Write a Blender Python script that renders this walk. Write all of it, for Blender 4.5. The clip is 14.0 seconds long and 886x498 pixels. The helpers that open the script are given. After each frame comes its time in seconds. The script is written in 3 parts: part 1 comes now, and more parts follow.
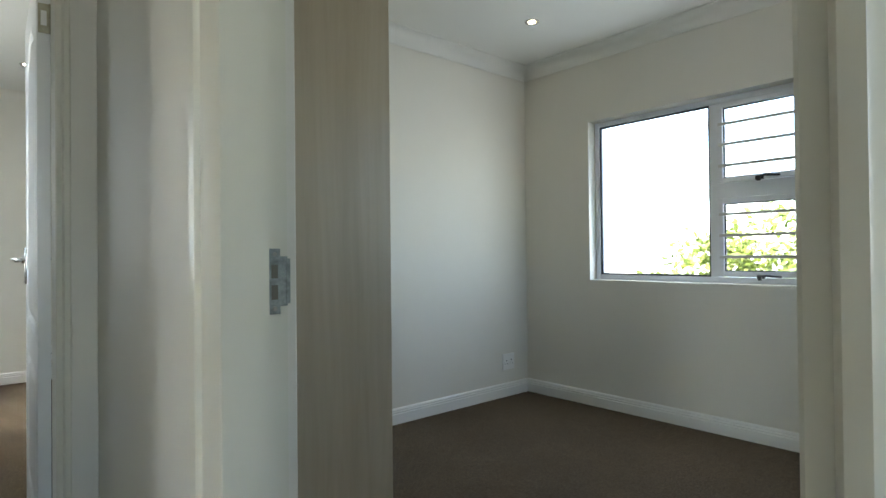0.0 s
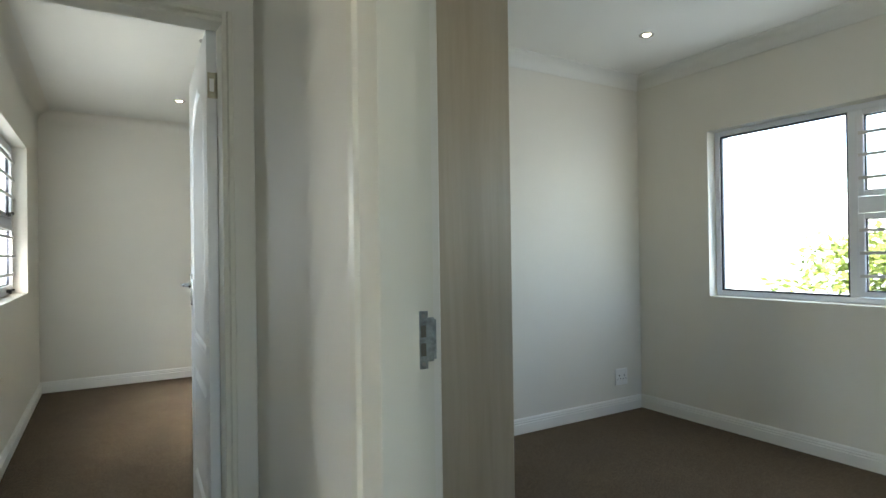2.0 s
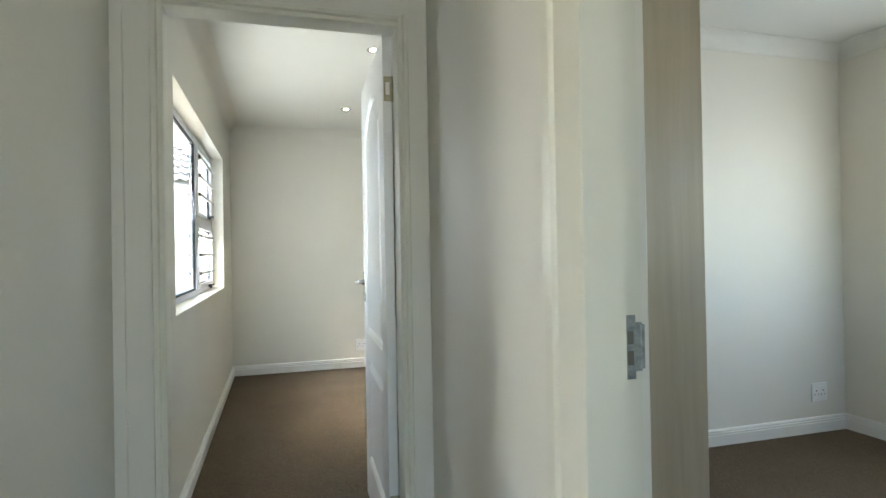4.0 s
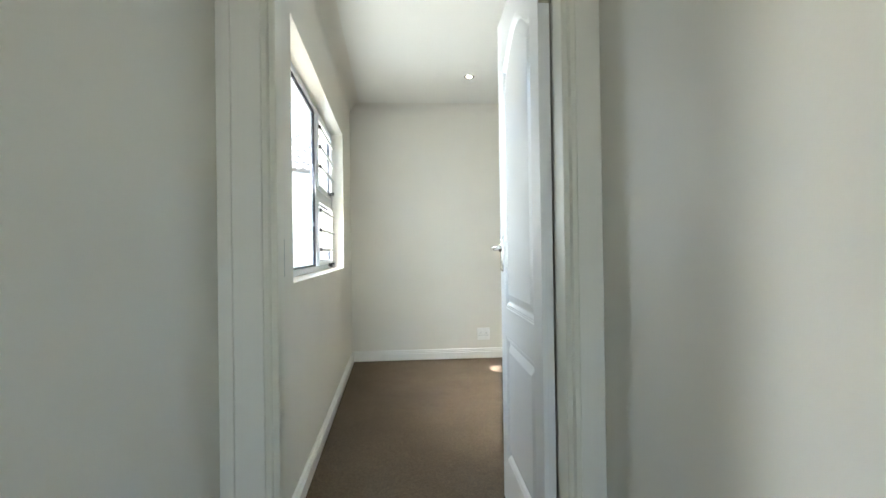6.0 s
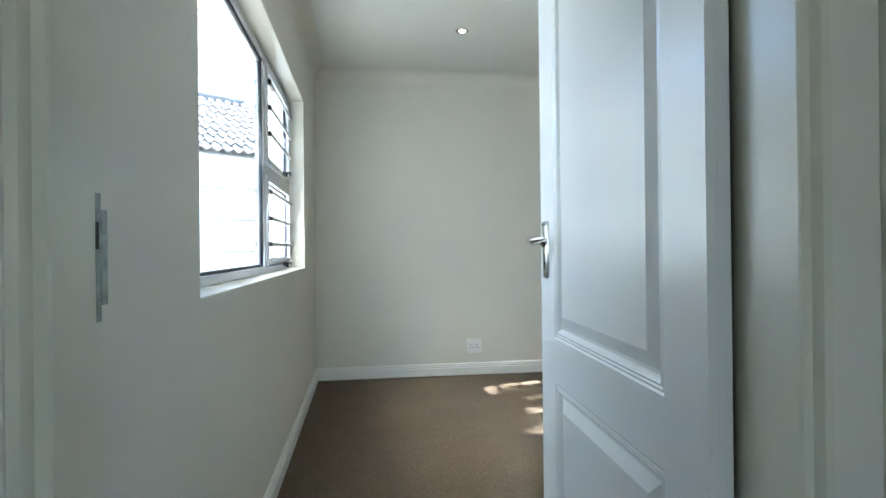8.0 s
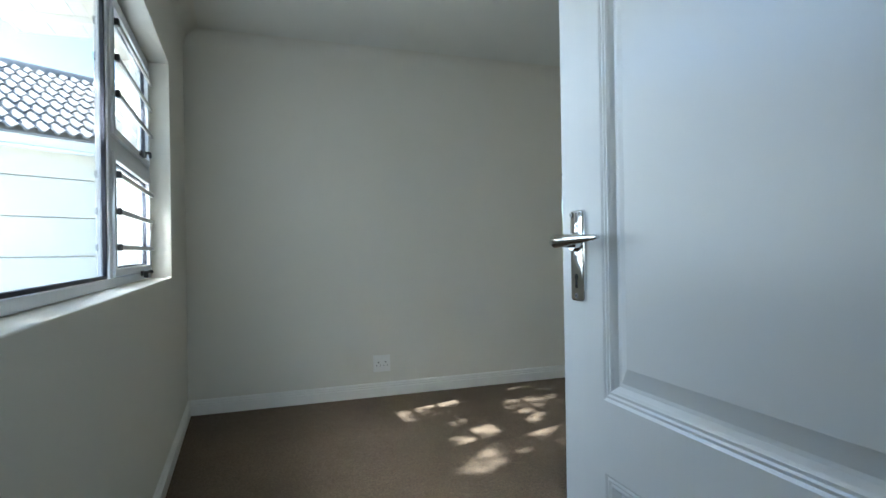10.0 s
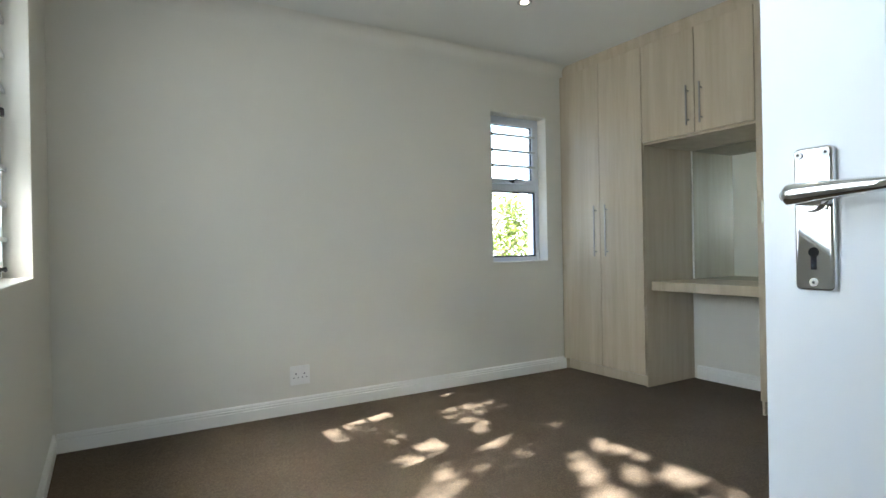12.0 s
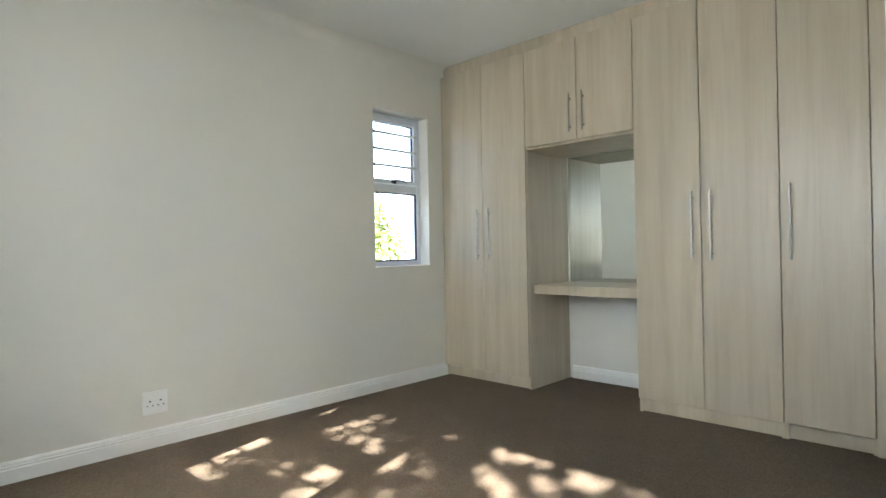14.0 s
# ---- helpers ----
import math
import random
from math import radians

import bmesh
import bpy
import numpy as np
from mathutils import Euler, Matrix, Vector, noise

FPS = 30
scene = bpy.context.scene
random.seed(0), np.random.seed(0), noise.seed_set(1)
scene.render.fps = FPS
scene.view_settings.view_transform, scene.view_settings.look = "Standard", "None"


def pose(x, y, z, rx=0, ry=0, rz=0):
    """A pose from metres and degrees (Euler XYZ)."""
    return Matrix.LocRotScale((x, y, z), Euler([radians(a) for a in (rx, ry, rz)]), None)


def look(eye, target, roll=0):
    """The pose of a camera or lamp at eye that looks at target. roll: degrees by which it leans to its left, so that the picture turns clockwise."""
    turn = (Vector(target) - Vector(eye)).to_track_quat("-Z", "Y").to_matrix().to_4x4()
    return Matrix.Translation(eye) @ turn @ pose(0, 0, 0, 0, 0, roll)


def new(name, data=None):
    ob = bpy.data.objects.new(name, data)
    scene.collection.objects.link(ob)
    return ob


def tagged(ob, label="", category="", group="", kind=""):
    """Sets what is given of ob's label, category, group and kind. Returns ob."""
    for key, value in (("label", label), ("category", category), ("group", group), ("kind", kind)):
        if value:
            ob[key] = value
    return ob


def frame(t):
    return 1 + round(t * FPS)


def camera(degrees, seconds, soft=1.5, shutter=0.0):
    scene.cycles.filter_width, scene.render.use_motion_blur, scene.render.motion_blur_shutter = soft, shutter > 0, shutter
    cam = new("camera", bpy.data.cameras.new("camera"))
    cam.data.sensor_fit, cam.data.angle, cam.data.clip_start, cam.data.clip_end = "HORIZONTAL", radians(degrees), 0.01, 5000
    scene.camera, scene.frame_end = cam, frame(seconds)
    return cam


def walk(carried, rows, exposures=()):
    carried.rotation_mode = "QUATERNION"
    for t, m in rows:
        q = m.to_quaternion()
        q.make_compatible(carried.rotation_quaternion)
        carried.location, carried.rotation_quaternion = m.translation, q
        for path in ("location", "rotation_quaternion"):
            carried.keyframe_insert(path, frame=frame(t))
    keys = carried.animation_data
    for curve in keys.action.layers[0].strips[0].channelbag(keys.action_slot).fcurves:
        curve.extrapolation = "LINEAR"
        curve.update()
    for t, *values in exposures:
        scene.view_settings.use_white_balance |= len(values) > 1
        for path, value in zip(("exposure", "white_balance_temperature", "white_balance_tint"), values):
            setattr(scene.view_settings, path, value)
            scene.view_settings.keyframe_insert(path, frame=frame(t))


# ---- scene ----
cam = camera(76.3, 14.0)
PATH = [
    (0, (0.634, -2.025, 1.071), (1.949, -0.518, 1.091), -0.6),
    (0.5, (0.607, -2.045, 1.116), (1.88, -0.503, 1.134), -0.6),
    (1, (0.577, -2.06, 1.153), (1.782, -0.464, 1.169), -0.6),
    (1.5, (0.546, -2.068, 1.182), (1.667, -0.411, 1.197), -0.7),
    (2, (0.522, -2.069, 1.202), (1.546, -0.351, 1.215), -0.8),
    (2.5, (0.506, -2.063, 1.218), (1.435, -0.292, 1.229), -1.0),
    (3, (0.485, -2.043, 1.226), (1.292, -0.214, 1.234), -1.0),
    (3.5, (0.47, -1.993, 1.215), (1.146, -0.111, 1.226), -1.1),
    (4, (0.454, -1.964, 1.205), (1.015, -0.044, 1.218), -1.0),
    (4.2, (0.447, -1.949, 1.197), (0.97, -0.018, 1.211), -1.0),
    (6.5, (0.407, -1.280, 1.036), (0.554, 0.715, 1.047), -0.8),
    (7, (0.413, -1.030, 1.045), (0.572, 0.963, 1.050), -0.7),
    (7.2, (0.416, -0.929, 1.049), (0.580, 1.064, 1.052), -0.7),
    (9.3, (0.357, -0.132, 1.044), (0.907, 1.791, 1.05), -0.7),
    (9.5, (0.367, -0.069, 1.052), (0.945, 1.845, 1.057), -0.8),
    (10, (0.346, 0.044, 1.057), (1.017, 1.927, 1.061), -0.9),
    (10.5, (0.302, 0.165, 1.05), (1.066, 2.014, 1.054), -1.0),
    (11, (0.271, 0.312, 1.038), (1.125, 2.121, 1.04), -1.1),
    (11.5, (0.247, 0.418, 1.034), (1.195, 2.179, 1.035), -1.1),
    (12, (0.233, 0.54, 1.021), (1.268, 2.251, 1.02), -1.1),
    (12.5, (0.225, 0.622, 1.017), (1.345, 2.279, 1.02), -1.1),
    (13, (0.221, 0.701, 1.022), (1.454, 2.273, 1.025), -1.1),
    (13.5, (0.217, 0.776, 1.026), (1.557, 2.261, 1.029), -1.1),
    (14, (0.201, 0.861, 1.024), (1.641, 2.249, 1.027), -1.1),
]
walk(cam, [(t, look(eye, target, roll)) for t, eye, target, roll in PATH],
     exposures=[(0, 3.42, 6750, 9), (1.5, 3.42, 6800, 9), (3, 3.62, 6850, 9), (4.2, 4.0, 6850, 9), (6.5, 4.17, 6550, 9), (7.2, 3.98, 6300, 8),
                (9.3, 3.1, 5950, 5), (10, 2.86, 5950, 6), (11, 3.05, 6200, 8), (12, 3.42, 6450, 10), (14, 3.75, 6650, 11)])

# ---------------------------------------------------------------- plan (metres)
CEIL = 2.515                      # ceiling height
HW, HE, HS = -0.035, 0.975, -4.6  # hall: west face, east face, south end
DS, DN = -0.02, 0.10              # wall with the bedroom door: hall face, room face
YN = 4.082                        # bedroom north wall
XE = 4.10                         # bedroom east wall
AN, BS = 0.885, 0.950             # wall between the rooms: side room face, bedroom face
AX, AE, AS = 1.115, 4.04, -2.9    # side room: west, east, south faces
GROUND = -0.30

# ---------------------------------------------------------------- light
SUN_RUN = Vector((1.36, 0.408, -1.0)).normalized()
world = bpy.data.worlds.new("world")
scene.world = world
world.use_nodes = True
wn = world.node_tree.nodes
sky = wn.new("ShaderNodeTexSky")
sky.sky_type = "NISHITA"
sky.sun_disc = False
sky.dust_density = 0.4
sky.ozone_density = 3.0
sky.sun_elevation = math.asin(-SUN_RUN.z)
sky.sun_rotation = math.atan2(-SUN_RUN.x, -SUN_RUN.y)
world.node_tree.links.new(sky.outputs[0], wn["Background"].inputs[0])
wn["Background"].inputs[1].default_value = 0.15
sun = new("sun", bpy.data.lights.new("sun", "SUN"))
sun.data.energy = 5.0
sun.data.angle = radians(0.53)
sun.data.color = (1.0, 0.98, 0.945)
sun.matrix_world = Matrix.Translation((-6, -2, 8)) @ SUN_RUN.to_track_quat("-Z", "Y").to_matrix().to_4x4()


def sky_lamp(name, at, way, wide, high, watts):
    """Area lamp added in a window opening to stand in for skylight."""
    lamp = new(name, bpy.data.lights.new(name, "AREA"))
    lamp.data.shape, lamp.data.size, lamp.data.size_y = "RECTANGLE", wide, high
    lamp.data.energy, lamp.data.color = watts, (0.80, 0.91, 1.0)
    lamp.matrix_world = Matrix.Translation(at) @ Vector(way).to_track_quat("-Z", "Y").to_matrix().to_4x4()


sky_lamp("sky_fill_bedroom", (-0.045, 2.076, 1.494), (1, 0.12, -0.06), 2.36, 1.06, 1.45)
sky_lamp("sky_fill_side_room", (4.075, -0.39, 1.44), (-1, 0, -0.06), 1.32, 1.06, 1.1)
# extra fill at an unseen hall window, added to light the end wall
sky_lamp("sky_fill_hall", (0.485, HS + 0.03, 1.425), (0, 1, 0), 0.45, 1.22, 0.9)

# ---------------------------------------------------------------- materials
def material(name, color, rough=0.6, metal=0.0, spec=0.5):
    m = bpy.data.materials.new(name)
    m.use_nodes = True
    b = m.node_tree.nodes["Principled BSDF"]
    b.inputs["Base Color"].default_value = (*color, 1)
    b.inputs["Roughness"].default_value = rough
    b.inputs["Metallic"].default_value = metal
    b.inputs["Specular IOR Level"].default_value = spec
    return m


def node(m, kind, **values):
    n = m.node_tree.nodes.new(kind)
    for key, value in values.items():
        n.inputs[key.replace("_", " ")].default_value = value
    return n


def link(m, a, b):
    m.node_tree.links.new(a, b)


def coords(m, scale=(1, 1, 1)):
    tc = m.node_tree.nodes.new("ShaderNodeTexCoord")
    mp = m.node_tree.nodes.new("ShaderNodeMapping")
    mp.inputs["Scale"].default_value = scale
    mp.inputs["Location"].default_value = (0.37, 0.53, 0.71)
    link(m, tc.outputs["Object"], mp.inputs["Vector"])
    return mp.outputs["Vector"]


def ramp(m, fac, stops):
    r = m.node_tree.nodes.new("ShaderNodeValToRGB")
    e = r.color_ramp.elements
    while len(e) < len(stops):
        e.new(0.5)
    for el, (p, c) in zip(e, stops):
        el.position, el.color = p, (*c, 1)
    link(m, fac, r.inputs["Fac"])
    return r.outputs["Color"]


def bump(m, height, strength, distance=0.002, under=None):
    b = node(m, "ShaderNodeBump", Strength=strength, Distance=distance)
    link(m, height, b.inputs["Height"])
    if under:
        link(m, under, b.inputs["Normal"])
    link(m, b.outputs["Normal"], m.node_tree.nodes["Principled BSDF"].inputs["Normal"])
    return b.outputs["Normal"]


def bsdf(m):
    return m.node_tree.nodes["Principled BSDF"].inputs


def varied(name, base, vary, scale, rough, grain=0.0, grain_scale=200.0, spec=0.5, distance=0.001):
    """A plain surface with broad tone changes and a fine relief."""
    m = material(name, base, rough, 0, spec)
    v = coords(m)
    n1 = node(m, "ShaderNodeTexNoise", Scale=scale, Detail=4.0, Roughness=0.6)
    link(m, v, n1.inputs["Vector"])
    lo = tuple(c * (1 - vary) for c in base)
    hi = tuple(min(1, c * (1 + vary * 0.6)) for c in base)
    link(m, ramp(m, n1.outputs["Fac"], [(0.3, lo), (0.7, hi)]), bsdf(m)["Base Color"])
    if grain:
        n2 = node(m, "ShaderNodeTexNoise", Scale=grain_scale, Detail=3.0)
        link(m, v, n2.inputs["Vector"])
        bump(m, n2.outputs["Fac"], grain, distance)
    return m


WALL = varied("wall_paint", (0.73, 0.71, 0.645), 0.025, 1.3, 0.55, 0.25, 90, 0.35, 0.0012)
CEILING = varied("ceiling_paint", (0.76, 0.76, 0.72), 0.02, 1.0, 0.8, 0.15, 120, 0.2)
TRIM = varied("white_enamel", (0.80, 0.80, 0.77), 0.02, 3.0, 0.32, 0.12, 60)
FRAME = varied("cream_enamel_door_frame", (0.69, 0.675, 0.585), 0.03, 2.5, 0.28, 0.15, 40)
ALU = varied("powder_coated_aluminium", (0.72, 0.75, 0.80), 0.02, 8.0, 0.35)
PLASTIC = varied("white_plastic", (0.82, 0.82, 0.80), 0.02, 20.0, 0.3)
BLACK = varied("black_plastic", (0.02, 0.02, 0.022), 0.1, 30.0, 0.4)
# dark colours that stand in for the shade inside holes and slots
HOLE = material("dark_slot", (0.01, 0.01, 0.01), 0.8)
SLOT = material("grey_slot_shade", (0.16, 0.15, 0.13), 0.45, 0.6)
CHROME = varied("polished_chrome", (0.78, 0.79, 0.80), 0.03, 25.0, 0.06)
bsdf(CHROME)["Metallic"].default_value = 1.0
STEEL = varied("brushed_steel", (0.36, 0.35, 0.33), 0.08, 30.0, 0.36)
bsdf(STEEL)["Metallic"].default_value = 1.0
ZINC = varied("zinc_plated_steel", (0.31, 0.34, 0.34), 0.4, 60.0, 0.38, 0.2, 300)
bsdf(ZINC)["Metallic"].default_value = 0.85
BRASS = varied("dull_brass_plate", (0.42, 0.39, 0.29), 0.2, 60.0, 0.42)
bsdf(BRASS)["Metallic"].default_value = 0.7
MIRROR = material("silvered_mirror", (0.76, 0.81, 0.78), 0.02, 1.0)
PLASTER_OUT = varied("outside_plaster", (0.74, 0.70, 0.60), 0.05, 1.5, 0.85, 0.4, 60)
TILE = varied("concrete_roof_tile", (0.20, 0.195, 0.19), 0.25, 6.0, 0.85, 0.5, 80)
GRASS = varied("lawn_ground", (0.10, 0.12, 0.05), 0.4, 3.0, 0.95, 0.6, 40)
PAVING = varied("paving", (0.44, 0.42, 0.37), 0.15, 3.0, 0.9, 0.4, 80)
BARK = varied("bark", (0.16, 0.12, 0.09), 0.4, 20.0, 0.9, 0.8, 30, 0.5, 0.01)


def carpet_material():
    m = material("brown_cut_pile_carpet", (0.12, 0.085, 0.065), 0.95, 0, 0.1)
    v = coords(m)
    fine = node(m, "ShaderNodeTexNoise", Scale=150.0, Detail=5.0, Roughness=0.8)
    tuft = node(m, "ShaderNodeTexVoronoi", Scale=210.0)
    broad = node(m, "ShaderNodeTexNoise", Scale=2.2, Detail=5.0, Roughness=0.6)
    for n in (fine, tuft, broad):
        link(m, v, n.inputs["Vector"])
    dark = ramp(m, fine.outputs["Fac"], [(0.28, (0.040, 0.028, 0.017)), (0.5, (0.104, 0.075, 0.048)), (0.74, (0.232, 0.174, 0.119))])
    mix = m.node_tree.nodes.new("ShaderNodeMix")
    mix.data_type, mix.blend_type = "RGBA", "MULTIPLY"
    mix.inputs["Factor"].default_value = 1.0
    link(m, dark, mix.inputs[6])
    link(m, ramp(m, broad.outputs["Fac"], [(0.3, (0.86, 0.86, 0.86)), (0.7, (1.12, 1.1, 1.08))]), mix.inputs[7])
    link(m, mix.outputs[2], bsdf(m)["Base Color"])
    low = bump(m, tuft.outputs["Distance"], 0.7, 0.004)
    bump(m, fine.outputs["Fac"], 0.8, 0.003, low)
    bsdf(m)["Sheen Weight"].default_value = 0.04
    bsdf(m)["Sheen Roughness"].default_value = 0.6
    return m


def laminate_material(name="pale_oak_laminate", tone=1.0):
    """Greyish pale oak, the grain running up."""
    m = material(name, (0.5, 0.44, 0.36), 0.36, 0, 0.5)
    info = m.node_tree.nodes.new("ShaderNodeObjectInfo")
    tc = m.node_tree.nodes.new("ShaderNodeTexCoord")
    shift = m.node_tree.nodes.new("ShaderNodeVectorMath")
    shift.operation = "MULTIPLY_ADD"
    shift.inputs[1].default_value = (1, 1, 1)
    link(m, tc.outputs["Object"], shift.inputs[0])
    spread = m.node_tree.nodes.new("ShaderNodeVectorMath")
    spread.operation = "SCALE"
    spread.inputs[0].default_value = (7, 11, 5)
    link(m, info.outputs["Random"], spread.inputs["Scale"])
    link(m, spread.outputs[0], shift.inputs[2])

    def grain(sx, sz, scale, detail):
        mp = m.node_tree.nodes.new("ShaderNodeMapping")
        mp.inputs["Scale"].default_value = (sx, sx, sz)
        link(m, shift.outputs[0], mp.inputs["Vector"])
        n = node(m, "ShaderNodeTexNoise", Scale=scale, Detail=detail, Roughness=0.62, Distortion=0.35)
        link(m, mp.outputs["Vector"], n.inputs["Vector"])
        return n.outputs["Fac"]
    wide, mid, fine = grain(4.2, 0.28, 2.2, 4.0), grain(11.0, 0.8, 2.0, 5.0), grain(70.0, 2.4, 2.0, 4.0)
    t = tone
    c1 = ramp(m, wide, [(0.3, (0.445 * t, 0.372 * t, 0.268 * t)), (0.7, (0.55 * t, 0.476 * t, 0.365 * t))])
    c2 = ramp(m, mid, [(0.25, (0.91, 0.90, 0.88)), (0.5, (1.0, 1.0, 1.0)), (0.8, (1.04, 1.04, 1.04))])
    c3 = ramp(m, fine, [(0.3, (0.98, 0.977, 0.972)), (0.6, (1.0, 1.0, 1.0))])
    last = c1
    for c in (c2, c3):
        mix = m.node_tree.nodes.new("ShaderNodeMix")
        mix.data_type, mix.blend_type = "RGBA", "MULTIPLY"
        mix.inputs["Factor"].default_value = 1.0
        link(m, last, mix.inputs[6])
        link(m, c, mix.inputs[7])
        last = mix.outputs[2]
    link(m, last, bsdf(m)["Base Color"])
    bump(m, fine, 0.08, 0.0005)
    return m


def door_paint():
    """White paint over a moulded skin with an embossed wood grain."""
    m = material("white_door_paint", (0.80, 0.81, 0.80), 0.3, 0, 0.5)
    v = coords(m, (38, 38, 1.6))
    n = node(m, "ShaderNodeTexNoise", Scale=1.0, Detail=5.0, Roughness=0.65, Distortion=0.8)
    link(m, v, n.inputs["Vector"])
    patch = node(m, "ShaderNodeTexNoise", Scale=1.7, Detail=2.0)
    link(m, coords(m), patch.inputs["Vector"])
    link(m, ramp(m, patch.outputs["Fac"], [(0.3, (0.78, 0.79, 0.785)), (0.7, (0.82, 0.825, 0.82))]), bsdf(m)["Base Color"])
    bump(m, n.outputs["Fac"], 0.3, 0.0010)
    bsdf(m)["Coat Weight"].default_value = 0.3
    bsdf(m)["Coat Roughness"].default_value = 0.22
    return m


def glass_material():
    m = material("window_glass", (0.97, 0.99, 0.98), 0.0)
    bsdf(m)["Transmission Weight"].default_value = 1.0
    bsdf(m)["IOR"].default_value = 1.45
    return m


def lamp_material():
    m = material("lit_lamp_face", (1, 1, 1))
    bsdf(m)["Emission Color"].default_value = (1.0, 0.86, 0.62, 1)
    bsdf(m)["Emission Strength"].default_value = 6.0
    return m


def leaf_material(name, lo, hi):
    """Leaves that let some of the light through."""
    m = material(name, hi, 0.5, 0, 0.4)
    g = m.node_tree.nodes.new("ShaderNodeNewGeometry")
    tone = ramp(m, g.outputs["Random Per Island"], [(0.0, lo), (1.0, hi)])
    link(m, tone, bsdf(m)["Base Color"])
    through_leaf = m.node_tree.nodes.new("ShaderNodeBsdfTranslucent")
    link(m, tone, through_leaf.inputs["Color"])
    mix = m.node_tree.nodes.new("ShaderNodeMixShader")
    mix.inputs["Fac"].default_value = 0.4
    link(m, m.node_tree.nodes["Principled BSDF"].outputs["BSDF"], mix.inputs[1])
    link(m, through_leaf.outputs["BSDF"], mix.inputs[2])
    link(m, mix.outputs["Shader"], m.node_tree.nodes["Material Output"].inputs["Surface"])
    return m


CARPET = carpet_material()
OAK = laminate_material()
DOORPAINT = door_paint()
GLASS = glass_material()
LAMP = lamp_material()
LEAF = leaf_material("green_leaves", (0.09, 0.13, 0.022), (0.24, 0.27, 0.06))


# ---------------------------------------------------------------- mesh helpers
def add_box(bm, lo, hi, bevel=0.0, seg=2):
    lo, hi = [min(a, b) for a, b in zip(lo, hi)], [max(a, b) for a, b in zip(lo, hi)]
    size = [b - a for a, b in zip(lo, hi)]
    mid = [(a + b) / 2 for a, b in zip(lo, hi)]
    r = bmesh.ops.create_cube(bm, size=1.0, matrix=Matrix.Translation(mid) @ Matrix.Diagonal((*size, 1)))
    if bevel:
        edges = list({e for v in r["verts"] for e in v.link_edges})
        bmesh.ops.bevel(bm, geom=edges, offset=bevel, segments=seg, affect="EDGES", profile=0.5)


def add_tube(bm, a, b, r, seg=14, r2=None, caps=True):
    a, b = Vector(a), Vector(b)
    q = (b - a).to_track_quat("Z", "Y").to_matrix().to_4x4()
    bmesh.ops.create_cone(bm, cap_ends=caps, segments=seg, radius1=r, radius2=r if r2 is None else r2,
                          depth=(b - a).length, matrix=Matrix.Translation((a + b) / 2) @ q)


def add_strip(bm, profile, a, b, out, up=(0, 0, 1), close=True):
    """Sweeps a profile of (outwards, upwards) pairs straight from a to b."""
    a, b, out, up = Vector(a), Vector(b), Vector(out), Vector(up)
    rows = [[bm.verts.new(p + out * o + up * u) for o, u in profile] for p in (a, b)]
    n = len(profile)
    for i in range(n if close else n - 1):
        j = (i + 1) % n
        bm.faces.new((rows[0][i], rows[0][j], rows[1][j], rows[1][i]))
    if close:
        bm.faces.new(rows[0][::-1])
        bm.faces.new(rows[1])


def finish(name, bm, mat, smooth=None):
    bmesh.ops.recalc_face_normals(bm, faces=bm.faces)
    me = bpy.data.meshes.new(name)
    bm.to_mesh(me)
    bm.free()
    me.materials.append(mat)
    if smooth:
        for p in me.polygons:
            p.use_smooth = True
        me.set_sharp_from_angle(angle=radians(smooth))
    return me


def part(name, bm, mat, parent=None, label="", smooth=None):
    ob = new(name, finish(name, bm, mat, smooth))
    if parent:
        ob.parent = parent
        ob.matrix_parent_inverse = parent.matrix_basis.inverted()
    return tagged(ob, label)


def thing(name, at, label, category, group="", kind=""):
    """An empty at the thing's base, to hold its parts."""
    ob = new(name)
    ob.empty_display_size = 0.05
    ob.matrix_basis = Matrix.Translation(at)
    return tagged(ob, label, category, group, kind)


def boxes(name, mat, parent, *pairs, bevel=0.0, label="", seg=2):
    bm = bmesh.new()
    for lo, hi in pairs:
        add_box(bm, lo, hi, bevel, seg)
    return part(name, bm, mat, parent, label)


